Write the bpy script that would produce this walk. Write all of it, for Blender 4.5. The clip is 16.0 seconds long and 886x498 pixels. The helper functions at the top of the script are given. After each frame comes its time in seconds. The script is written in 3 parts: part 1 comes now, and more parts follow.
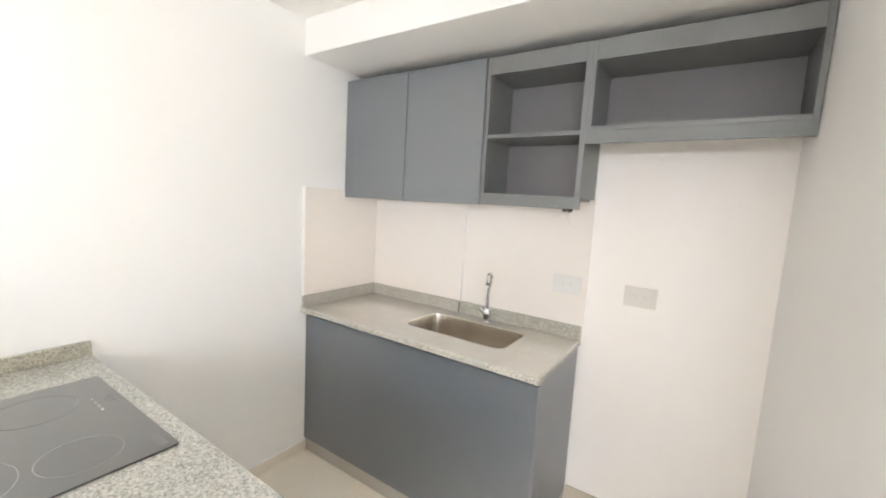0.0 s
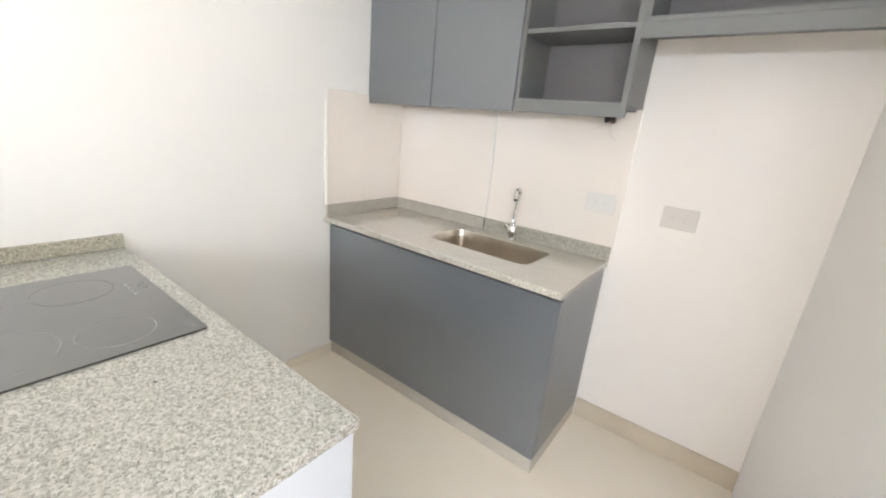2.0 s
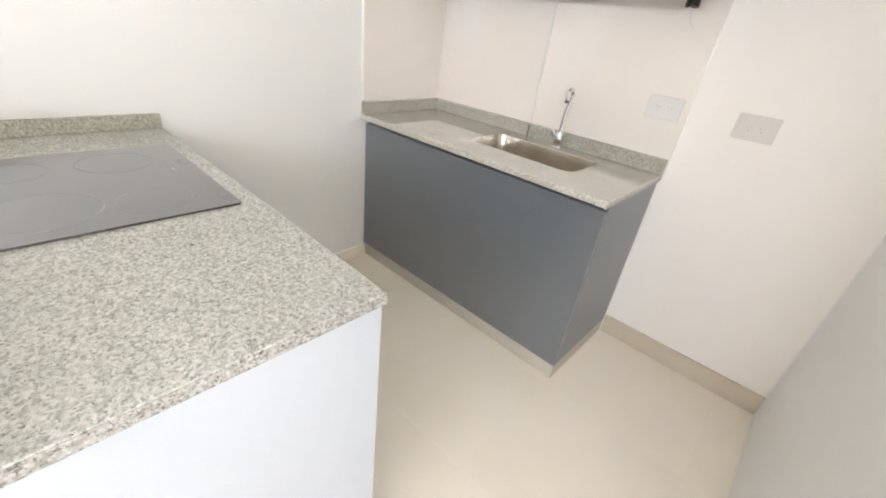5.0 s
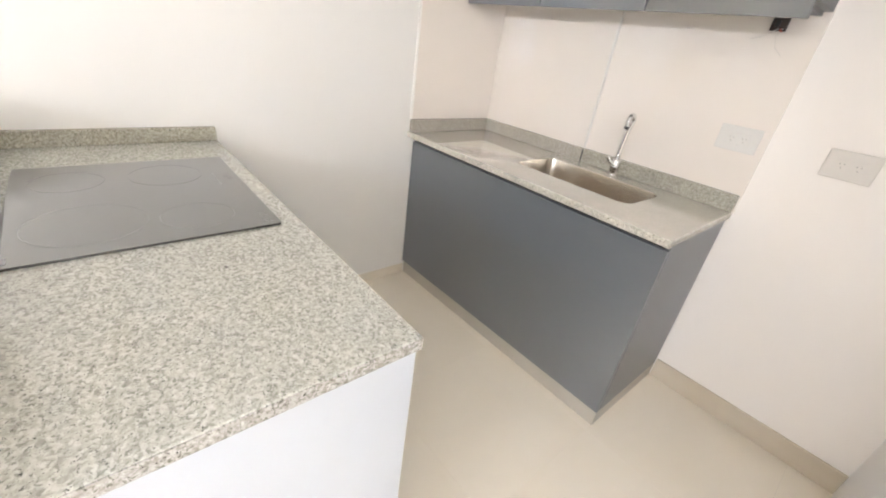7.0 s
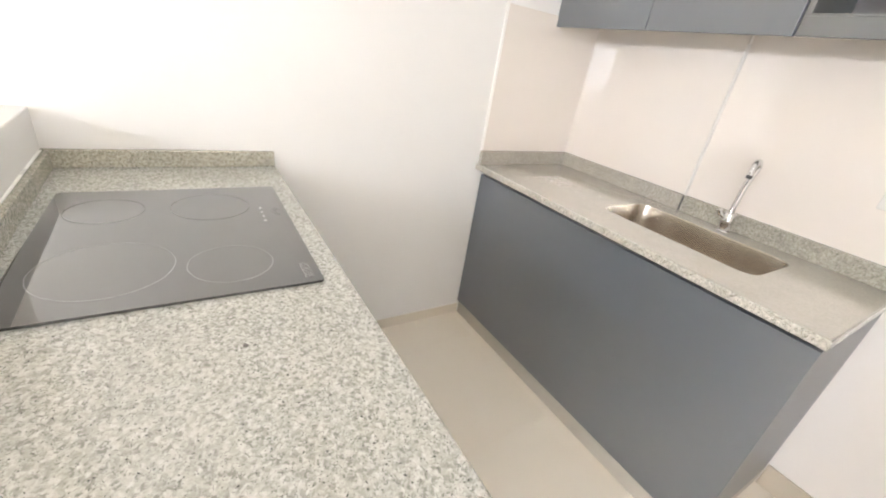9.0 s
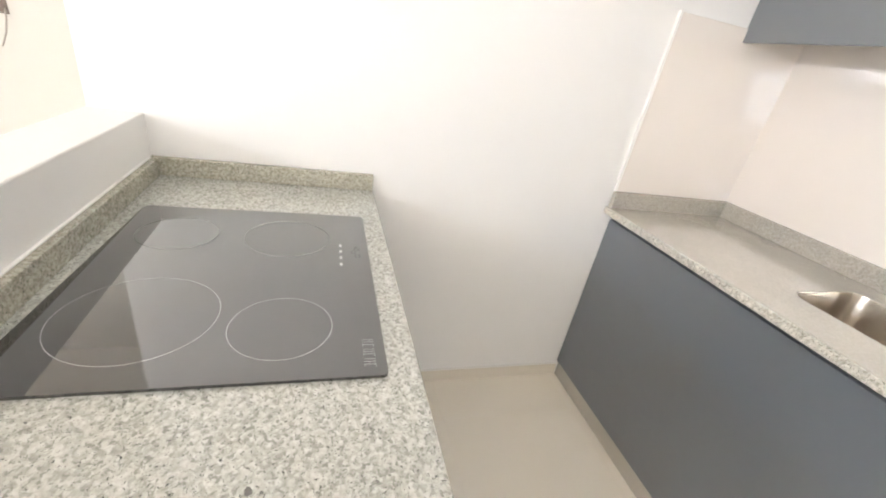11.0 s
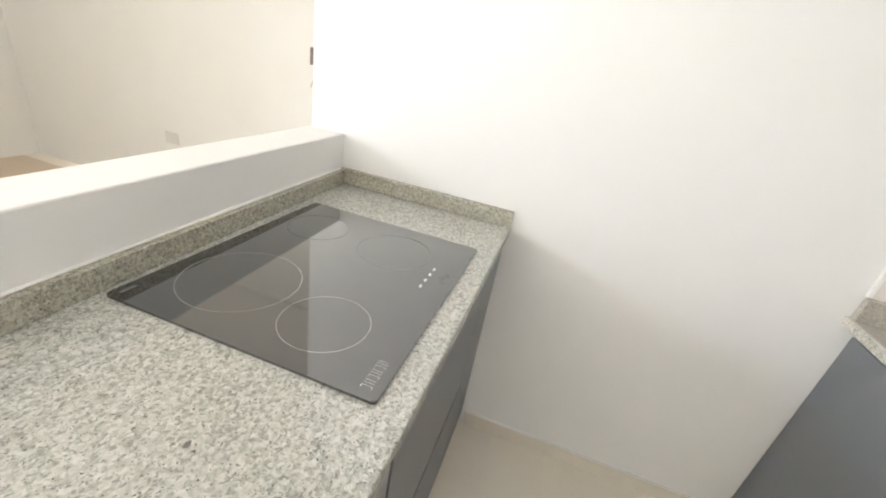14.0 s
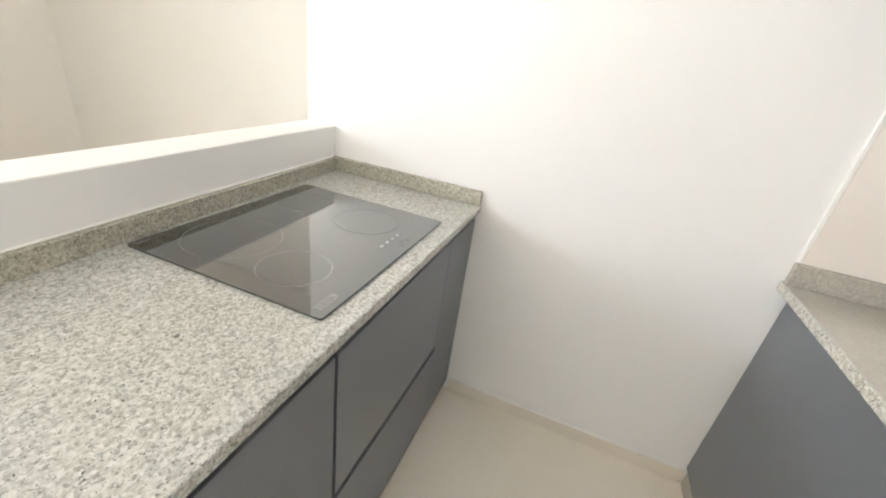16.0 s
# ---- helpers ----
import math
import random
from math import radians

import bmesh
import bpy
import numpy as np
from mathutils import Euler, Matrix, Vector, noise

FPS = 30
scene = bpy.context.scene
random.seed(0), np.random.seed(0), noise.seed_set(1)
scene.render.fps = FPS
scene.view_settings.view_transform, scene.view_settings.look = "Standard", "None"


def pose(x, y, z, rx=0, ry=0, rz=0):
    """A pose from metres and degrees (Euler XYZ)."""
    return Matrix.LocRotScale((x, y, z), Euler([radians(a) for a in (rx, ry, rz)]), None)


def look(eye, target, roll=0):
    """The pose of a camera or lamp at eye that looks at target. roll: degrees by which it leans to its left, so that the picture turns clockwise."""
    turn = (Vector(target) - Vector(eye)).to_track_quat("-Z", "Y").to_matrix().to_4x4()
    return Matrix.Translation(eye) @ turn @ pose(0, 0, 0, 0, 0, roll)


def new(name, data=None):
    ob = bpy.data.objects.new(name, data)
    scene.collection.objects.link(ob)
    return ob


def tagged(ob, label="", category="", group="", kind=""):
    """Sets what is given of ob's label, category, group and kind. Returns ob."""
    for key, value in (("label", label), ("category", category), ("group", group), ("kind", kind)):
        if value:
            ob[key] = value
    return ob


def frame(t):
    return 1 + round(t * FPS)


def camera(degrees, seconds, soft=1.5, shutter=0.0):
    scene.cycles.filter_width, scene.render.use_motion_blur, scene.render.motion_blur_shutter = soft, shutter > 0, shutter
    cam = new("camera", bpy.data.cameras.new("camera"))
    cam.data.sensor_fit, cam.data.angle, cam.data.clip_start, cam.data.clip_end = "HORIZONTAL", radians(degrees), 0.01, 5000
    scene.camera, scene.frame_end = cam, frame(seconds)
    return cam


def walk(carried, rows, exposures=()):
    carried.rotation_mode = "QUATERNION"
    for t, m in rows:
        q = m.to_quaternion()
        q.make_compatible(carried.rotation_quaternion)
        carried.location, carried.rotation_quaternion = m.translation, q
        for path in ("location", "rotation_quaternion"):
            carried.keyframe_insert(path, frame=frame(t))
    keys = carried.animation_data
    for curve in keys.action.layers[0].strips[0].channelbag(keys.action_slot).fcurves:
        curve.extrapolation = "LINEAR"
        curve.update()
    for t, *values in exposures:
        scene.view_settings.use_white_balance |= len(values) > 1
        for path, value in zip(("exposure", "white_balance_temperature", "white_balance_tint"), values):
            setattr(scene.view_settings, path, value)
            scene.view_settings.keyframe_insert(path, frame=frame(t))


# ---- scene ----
cam = camera(96.3, 16.0, soft=2.0)
PATH = [
    (0, (1.916, -0.486, 1.549), (0.82, 1.171, 1.321), 3.3),
    (0.5, (1.907, -0.477, 1.541), (0.809, 1.17, 1.254), 3.8),
    (1, (1.897, -0.469, 1.521), (0.79, 1.156, 1.151), 4.3),
    (1.5, (1.889, -0.456, 1.489), (0.768, 1.132, 1.02), 4.8),
    (2, (1.885, -0.444, 1.465), (0.758, 1.099, 0.872), 5.3),
    (2.5, (1.882, -0.441, 1.43), (0.764, 1.06, 0.725), 5.8),
    (3, (1.882, -0.436, 1.399), (0.776, 1.022, 0.593), 6.2),
    (3.5, (1.886, -0.434, 1.374), (0.793, 0.987, 0.486), 6.7),
    (6, (1.851, -0.403, 1.36), (0.668, 0.889, 0.394), 8.0),
    (6.5, (1.831, -0.388, 1.362), (0.593, 0.869, 0.42), 8.1),
    (7, (1.802, -0.37, 1.366), (0.513, 0.849, 0.443), 8.2),
    (7.5, (1.761, -0.346, 1.365), (0.42, 0.833, 0.464), 8.3),
    (8, (1.71, -0.318, 1.365), (0.321, 0.813, 0.477), 8.5),
    (8.5, (1.646, -0.289, 1.363), (0.211, 0.794, 0.486), 8.8),
    (11, (1.299, -0.153, 1.346), (-0.405, 0.425, 0.473), 10.4),
    (11.5, (1.261, -0.13, 1.339), (-0.495, 0.266, 0.466), 10.5),
    (12, (1.232, -0.096, 1.329), (-0.561, 0.098, 0.463), 10.6),
    (12.5, (1.215, -0.055, 1.327), (-0.587, -0.058, 0.461), 10.7),
    (13, (1.209, -0.001, 1.331), (-0.585, -0.187, 0.468), 10.6),
    (13.5, (1.22, 0.053, 1.345), (-0.553, -0.282, 0.482), 10.5),
    (14, (1.24, 0.102, 1.352), (-0.513, -0.347, 0.501), 10.2),
    (14.5, (1.264, 0.152, 1.357), (-0.468, -0.378, 0.509), 9.9),
    (15, (1.293, 0.201, 1.358), (-0.426, -0.37, 0.51), 9.5),
    (15.5, (1.324, 0.259, 1.359), (-0.389, -0.325, 0.508), 9.0),
    (16, (1.354, 0.32, 1.362), (-0.362, -0.24, 0.502), 8.5),
]
walk(cam, [(t, look(eye, target, roll)) for t, eye, target, roll in PATH],
     [(0, -0.38, 6400, 11), (3.5, -0.42, 6320, 11), (6, -0.46, 6480, 12.5), (7, -0.42, 6560, 13), (8.5, -0.28, 6550, 13), (11, -0.20, 6480, 12.5), (12.5, -0.34, 6420, 10), (14.5, -0.34, 6380, 10), (16, -0.29, 6380, 10)])

# ---- world, window light and added fill, exposure ----
scene.cycles.max_bounces, scene.cycles.diffuse_bounces, scene.cycles.glossy_bounces = 20, 16, 6
scene.cycles.sample_clamp_indirect = 20.0
world = bpy.data.worlds.new("sky")
scene.world = world
world.use_nodes = True
wn = world.node_tree
sky = wn.nodes.new("ShaderNodeTexSky")
sky.sky_type, sky.sun_disc = "NISHITA", False
sky.sun_elevation, sky.sun_rotation = radians(50), radians(20)
wn.links.new(sky.outputs[0], wn.nodes["Background"].inputs[0])
wn.nodes["Background"].inputs[1].default_value = 0.12


def window_light(name, x0, x1, z0, z1, at, watts, colour, turn=0, tilt=0):
    """Sky light standing in a window's opening, shining north, or turned to the south; tilt aims added fill at the
    ceiling.
    """
    d = bpy.data.lights.new(name, "AREA")
    d.shape, d.size, d.size_y, d.energy, d.color = "RECTANGLE", x1 - x0, z1 - z0, watts, colour
    ob = new(name, d)
    ob.matrix_world = pose((x0 + x1) / 2, at, (z0 + z1) / 2, 90 + tilt, 0, turn)
    return ob


SKYLIGHT, BLUE, CLEAR_BLUE = (0.958, 0.973, 1.0), (0.90, 0.94, 1.0), (0.80, 0.895, 1.0)
window_light("small_window_sky", 3.79, 4.40, 1.70, 1.93, -3.62, 44, CLEAR_BLUE)
window_light("small_window_low_sky", 3.79, 4.40, 1.16, 1.68, -3.62, 30, CLEAR_BLUE)
# Unseen window assumed from the wall's shadow line; thin strong strip keeps it crisp.
window_light("wide_window_sky", 1.55, 3.05, 1.91, 2.05, -3.62, 64, BLUE)
window_light("wide_window_low_sky", 1.55, 3.05, 1.16, 1.83, -3.62, 4, SKYLIGHT)
# Added fill from an unseen, assumed door opening.
window_light("north_fill", 4.05, 6.2, 0.1, 2.30, 0.42, 72, SKYLIGHT, 180)
# Added fill tilted upwards to brighten the ceiling; no such source is known.
window_light("ceiling_fill", 4.05, 6.2, 0.1, 1.0, 0.42, 70, (1.0, 0.975, 0.94), 180, 40)

# ---- materials ----
def material(name, base, rough=0.5, metal=0.0, ior=1.5):
    m = bpy.data.materials.new(name)
    m.use_nodes = True
    nt = m.node_tree
    b = nt.nodes["Principled BSDF"]
    b.inputs["Base Color"].default_value = (*base, 1)
    b.inputs["Roughness"].default_value = rough
    b.inputs["Metallic"].default_value = metal
    b.inputs["IOR"].default_value = ior
    return m, nt, b


def node(nt, kind, **sets):
    n = nt.nodes.new(kind)
    for k, v in sets.items():
        n.inputs[k.replace("_", " ")].default_value = v
    return n


def coords(nt, scale=(1, 1, 1)):
    c = nt.nodes.new("ShaderNodeTexCoord")
    mp = nt.nodes.new("ShaderNodeMapping")
    mp.inputs["Scale"].default_value = scale
    nt.links.new(c.outputs["Object"], mp.inputs["Vector"])
    return mp.outputs[0]


def ramp(nt, source, stops):
    r = nt.nodes.new("ShaderNodeValToRGB")
    e = r.color_ramp.elements
    while len(e) < len(stops):
        e.new(0.5)
    for el, (at, col) in zip(e, stops):
        el.position = at
        el.color = (*col, 1) if len(col) == 3 else col
    nt.links.new(source, r.inputs[0])
    return r.outputs[0]


def blend(nt, fac, a, b, mode="MIX"):
    m = nt.nodes.new("ShaderNodeMix")
    m.data_type, m.blend_type = "RGBA", mode
    for sock, v in ((m.inputs[0], fac), (m.inputs[6], a), (m.inputs[7], b)):
        if isinstance(v, (int, float)):
            sock.default_value = v
        elif isinstance(v, tuple):
            sock.default_value = (*v, 1)
        else:
            nt.links.new(v, sock)
    return m.outputs[2]


def bump(nt, b, height, strength, distance=0.001):
    n = node(nt, "ShaderNodeBump", Strength=strength, Distance=distance)
    nt.links.new(height, n.inputs["Height"])
    nt.links.new(n.outputs[0], b.inputs["Normal"])


def mottled(name, c0, c1, rough, scale=3.0, fine=60.0, relief=0.1, rough_var=0.08, metal=0.0, ior=1.5, stretch=(1, 1, 1), distance=0.001):
    """A surface of two near colours with cloudy and fine variation in colour, gloss and relief."""
    m, nt, b = material(name, c0, rough, metal, ior)
    co = coords(nt, stretch)
    big = node(nt, "ShaderNodeTexNoise", Scale=scale, Detail=3.0)
    small = node(nt, "ShaderNodeTexNoise", Scale=fine, Detail=4.0)
    nt.links.new(co, big.inputs["Vector"])
    nt.links.new(co, small.inputs["Vector"])
    col = ramp(nt, big.outputs[0], [(0.3, c0), (0.7, c1)])
    col = blend(nt, 0.06, col, small.outputs[1], "SOFT_LIGHT")
    nt.links.new(col, b.inputs["Base Color"])
    rg = nt.nodes.new("ShaderNodeMapRange")
    rg.inputs["To Min"].default_value, rg.inputs["To Max"].default_value = max(0.0, rough - rough_var), rough + rough_var
    nt.links.new(big.outputs[0], rg.inputs["Value"])
    nt.links.new(rg.outputs[0], b.inputs["Roughness"])
    if relief:
        bump(nt, b, small.outputs[0], relief, distance)
    return m


def granite_material(name, contrast=1.0, tint=(1.0, 1.0, 1.0), rough=0.04, ior=1.9):
    """Pale polished granite: white feldspar, grey-green quartz patches, small dark mica flecks."""
    m, nt, b = material(name, (0.5, 0.5, 0.47), rough, 0.0, ior)
    co = coords(nt)

    def tone(*c):
        return tuple((0.53 + (v - 0.53) * contrast) * k for v, k in zip(c, tint))

    def grain(scale, detail, offset, warp=0.6):
        sh = nt.nodes.new("ShaderNodeVectorMath")
        sh.inputs[1].default_value = (offset, offset * 1.7, offset * 0.6)
        nt.links.new(co, sh.inputs[0])
        n = node(nt, "ShaderNodeTexNoise", Scale=scale, Detail=detail, Distortion=warp)
        nt.links.new(sh.outputs[0], n.inputs["Vector"])
        return n.outputs[0]

    crystal = node(nt, "ShaderNodeTexVoronoi", Scale=165.0)
    warp = node(nt, "ShaderNodeTexNoise", Scale=120.0, Detail=2.0)
    nt.links.new(co, warp.inputs["Vector"])
    wob = nt.nodes.new("ShaderNodeVectorMath")
    wob.operation = "MULTIPLY_ADD"
    wob.inputs[1].default_value = (0.009, 0.009, 0.009)
    nt.links.new(warp.outputs[1], wob.inputs[0])
    nt.links.new(co, wob.inputs[2])
    nt.links.new(wob.outputs[0], crystal.inputs["Vector"])
    sep = nt.nodes.new("ShaderNodeSeparateColor")
    nt.links.new(crystal.outputs["Color"], sep.inputs[0])
    cells = ramp(nt, sep.outputs[0], [(0.0, tone(0.36, 0.36, 0.325)), (0.28, tone(0.46, 0.455, 0.415)), (0.55, tone(0.60, 0.595, 0.555)), (1.0, tone(0.74, 0.74, 0.71))])
    pale = ramp(nt, grain(140.0, 3.0, 0.0), [(0.36, tone(0.44, 0.435, 0.395)), (0.50, tone(0.56, 0.555, 0.52)), (0.62, tone(0.73, 0.73, 0.70))])
    col = blend(nt, 0.5, pale, cells)
    grey = ramp(nt, grain(165.0, 2.5, 3.1), [(0.56, (0, 0, 0)), (0.66, (1, 1, 1))])
    col = blend(nt, grey, col, tone(0.34, 0.345, 0.31))
    dark = ramp(nt, grain(300.0, 2.0, 7.7), [(0.65, (0, 0, 0)), (0.69, (1, 1, 1))])
    col = blend(nt, dark, col, tone(0.10, 0.105, 0.10))
    cloud = grain(9.0, 3.0, 5.0)
    col = blend(nt, 0.35, col, ramp(nt, cloud, [(0.3, (0.46, 0.465, 0.455)), (0.7, (0.56, 0.56, 0.545))]), "OVERLAY")
    nt.links.new(col, b.inputs["Base Color"])
    return m


def glaze(b):
    """A clear glassy layer over a surface."""
    b.inputs["Coat Weight"].default_value, b.inputs["Coat Roughness"].default_value, b.inputs["Coat IOR"].default_value = 1.0, 0.04, 1.8


def cooktop_material():
    m, nt, b = material("black_ceramic_glass", (0.02, 0.02, 0.022), 0.05, 0.0, 1.8)
    glaze(b)
    co = coords(nt)
    haze = node(nt, "ShaderNodeTexNoise", Scale=5.0, Detail=5.0)
    nt.links.new(co, haze.inputs["Vector"])
    nt.links.new(ramp(nt, haze.outputs[0], [(0.3, (0.004, 0.004, 0.005)), (0.75, (0.010, 0.010, 0.011))]), b.inputs["Base Color"])
    nt.links.new(ramp(nt, haze.outputs[0], [(0.3, (0.035,) * 3), (0.75, (0.07,) * 3)]), b.inputs["Roughness"])
    return m


WALL = mottled("white_wall_paint", (0.855, 0.85, 0.84), (0.87, 0.865, 0.855), 0.55, 1.3, 180.0, 0.06)
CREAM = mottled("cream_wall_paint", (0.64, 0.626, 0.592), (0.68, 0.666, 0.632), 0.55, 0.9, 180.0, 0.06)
CEILING = mottled("white_ceiling_paint", (0.88, 0.87, 0.85), (0.895, 0.885, 0.87), 0.7, 1.0, 140.0, 0.08)
TILE = mottled("glossy_white_tile", (0.86, 0.80, 0.745), (0.88, 0.82, 0.765), 0.006, 2.0, 8.0, 0.0, 0.002, 0.0, 2.05)
# The same white wall paint, with warm bounced light mixed into its colour.
NORTH_PAINT = mottled("bounce_warmed_wall_paint", (0.885, 0.848, 0.815), (0.90, 0.863, 0.832), 0.55, 1.3, 180.0, 0.06)
FLOOR = mottled("beige_porcelain", (0.848, 0.788, 0.686), (0.882, 0.826, 0.733), 0.17, 2.2, 35.0, 0.015, 0.05)
GROUT = mottled("beige_grout", (0.80, 0.745, 0.65), (0.84, 0.79, 0.70), 0.8, 8.0, 200.0, 0.1)
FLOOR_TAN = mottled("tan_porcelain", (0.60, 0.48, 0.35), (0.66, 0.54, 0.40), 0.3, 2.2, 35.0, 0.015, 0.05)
SKIRT_F = mottled("beige_porcelain_skirting", (0.79, 0.73, 0.635), (0.83, 0.77, 0.675), 0.25, 2.2, 35.0, 0.015)
SKIRT = mottled("beige_skirting_tile", (0.58, 0.51, 0.41), (0.64, 0.57, 0.47), 0.25, 2.5, 40.0, 0.02)
LAMINATE = mottled("dark_grey_laminate", (0.110, 0.122, 0.142), (0.123, 0.135, 0.156), 0.36, 1.2, 40.0, 0.0, 0.05, 0.0, 2.2)
INNER = mottled("grey_board_lining", (0.165, 0.155, 0.156), (0.185, 0.174, 0.175), 0.5, 2.0, 40.0, 0.0)
CARCASS = mottled("grey_laminate_board", (0.172, 0.174, 0.173), (0.195, 0.197, 0.196), 0.42, 2.0, 40.0, 0.0)
# Near black, for added pieces that stand in for shade inside the cabinet gaps.
GAP = mottled("gap_shade_black", (0.02, 0.02, 0.02), (0.03, 0.03, 0.03), 0.7, 3.0, 100.0)
KICK = mottled("grey_plinth", (0.45, 0.42, 0.375), (0.51, 0.48, 0.43), 0.4, 4.0, 90.0)
KICK_D = mottled("dark_mineral", (0.09, 0.088, 0.09), (0.16, 0.155, 0.15), 0.15, 90.0, 300.0)
# White panel with the skylight's blue and a dimmer tone mixed into the colour.
MELAMINE = mottled("sky_tinted_melamine", (0.455, 0.49, 0.55), (0.475, 0.51, 0.57), 0.35, 1.5, 240.0, 0.04)
TRIM = mottled("white_edge_trim", (0.86, 0.85, 0.82), (0.88, 0.87, 0.85), 0.3, 3.0, 100.0, 0.02)
BEAD = mottled("pale_grey_bead", (0.74, 0.71, 0.68), (0.79, 0.765, 0.735), 0.3, 3.0, 100.0, 0.02)
STEEL = mottled("brushed_steel", (0.55, 0.505, 0.445), (0.63, 0.585, 0.525), 0.24, 4.0, 70.0, 0.06, 0.06, 1.0, 1.5, (1, 12, 1))
CHROME = mottled("chrome", (0.76, 0.76, 0.76), (0.82, 0.82, 0.82), 0.06, 5.0, 50.0, 0.0, 0.02, 1.0)
RUBBER = mottled("black_plastic", (0.02, 0.02, 0.02), (0.035, 0.035, 0.035), 0.4, 10.0, 200.0)
PLATE = mottled("pale_grey_plastic", (0.68, 0.65, 0.615), (0.72, 0.69, 0.655), 0.3, 5.0, 150.0, 0.02)
PLATE_G = mottled("grey_plastic", (0.52, 0.50, 0.465), (0.56, 0.54, 0.50), 0.35, 5.0, 150.0, 0.02)
PLATE_W = mottled("white_plastic", (0.70, 0.685, 0.66), (0.74, 0.725, 0.70), 0.25, 5.0, 150.0, 0.02)
RECESS = mottled("brown_box_plastic", (0.045, 0.032, 0.028), (0.075, 0.05, 0.042), 0.6, 30.0, 200.0)
WIRE = mottled("white_wire", (0.62, 0.58, 0.54), (0.70, 0.66, 0.62), 0.4, 30.0, 200.0)
BOX_BROWN = mottled("pale_brown_box", (0.13, 0.105, 0.09), (0.18, 0.145, 0.125), 0.6, 30.0, 200.0)
WIRE_G = mottled("grey_wire", (0.36, 0.32, 0.28), (0.42, 0.38, 0.34), 0.4, 30.0, 200.0)
RED = mottled("red_wire", (0.45, 0.08, 0.05), (0.5, 0.1, 0.07), 0.4, 30.0, 200.0)
PRINT = mottled("pale_print", (0.54, 0.545, 0.545), (0.60, 0.60, 0.60), 0.06, 20.0, 200.0, 0.0, 0.02, 0.0, 1.8)
FAINT = mottled("grey_print", (0.19, 0.19, 0.192), (0.22, 0.22, 0.222), 0.06, 20.0, 200.0, 0.0, 0.02, 0.0, 1.8)
for _m in (PRINT, FAINT):
    glaze(_m.node_tree.nodes["Principled BSDF"])
PINHOLE = mottled("shadowed_pin_hole", (0.36, 0.345, 0.33), (0.40, 0.385, 0.37), 0.6, 20.0, 200.0, 0.0)
ALU = mottled("white_aluminium", (0.72, 0.73, 0.74), (0.76, 0.77, 0.78), 0.35, 5.0, 150.0, 0.02)
GRANITE = granite_material("granite", 1.14, (0.865, 0.878, 0.885))
# Speckle faded and warmed in the colour, as under the reflected bright wall.
SINK_GRANITE = granite_material("reflection_paled_granite", 0.22, (0.92, 0.87, 0.79), 0.02, 2.4)
glaze(SINK_GRANITE.node_tree.nodes["Principled BSDF"])
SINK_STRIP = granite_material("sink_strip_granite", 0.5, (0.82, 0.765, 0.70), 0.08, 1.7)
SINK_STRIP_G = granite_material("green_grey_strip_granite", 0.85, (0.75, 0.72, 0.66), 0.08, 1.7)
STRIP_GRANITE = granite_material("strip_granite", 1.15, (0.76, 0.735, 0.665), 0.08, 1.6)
SINK_EDGE = granite_material("sink_edge_granite", 1.05, (0.95, 0.915, 0.875), 0.1, 1.6)
# The slab's own stone, end face darkened and blued for the light there.
END_EDGE = granite_material("shaded_end_granite", 1.5, (0.62, 0.61, 0.65), 0.2, 1.5)
COOKTOP = cooktop_material()
GLASS, _nt, _b = material("window_glass", (1, 1, 1), 0.0)
_b.inputs["Transmission Weight"].default_value = 1.0

# ---- building helpers ----
ORIGIN = {}


def boxes(spans, bevel=0.0, segs=2):
    """One bmesh of boxes, each (x0, x1, y0, y1, z0, z1), with rounded edges."""
    out = bmesh.new()
    for x0, x1, y0, y1, z0, z1 in spans:
        m = Matrix.LocRotScale(((x0 + x1) / 2, (y0 + y1) / 2, (z0 + z1) / 2), None, (x1 - x0, y1 - y0, z1 - z0))
        bmesh.ops.create_cube(out, size=1.0, matrix=m)
    if bevel:
        bmesh.ops.bevel(out, geom=out.edges[:], offset=bevel, segments=segs, affect="EDGES", profile=0.5)
    return out


def box(x0, x1, y0, y1, z0, z1, bevel=0.0, segs=2):
    return boxes([(x0, x1, y0, y1, z0, z1)], bevel, segs)


def skewed(bm, k, behind=9.0):
    """Turns what lies behind a line a little, as the half wall runs out of square."""
    for v in bm.verts:
        if v.co.y < behind:
            v.co.y += k * v.co.x
    return bm


def cylinder(centre, radius, depth, axis="z", n=32, r2=None, bevel=0.0):
    bm = bmesh.new()
    turn = {"z": (0, 0, 0), "x": (0, 90, 0), "y": (90, 0, 0)}[axis]
    bmesh.ops.create_cone(bm, cap_ends=True, segments=n, radius1=radius, radius2=radius if r2 is None else r2, depth=depth, matrix=pose(*centre, *turn))
    if bevel:
        bmesh.ops.bevel(bm, geom=[e for e in bm.edges if len(e.link_faces) == 2 and max(len(f.verts) for f in e.link_faces) > 4], offset=bevel, segments=2, affect="EDGES", profile=0.5)
    return bm


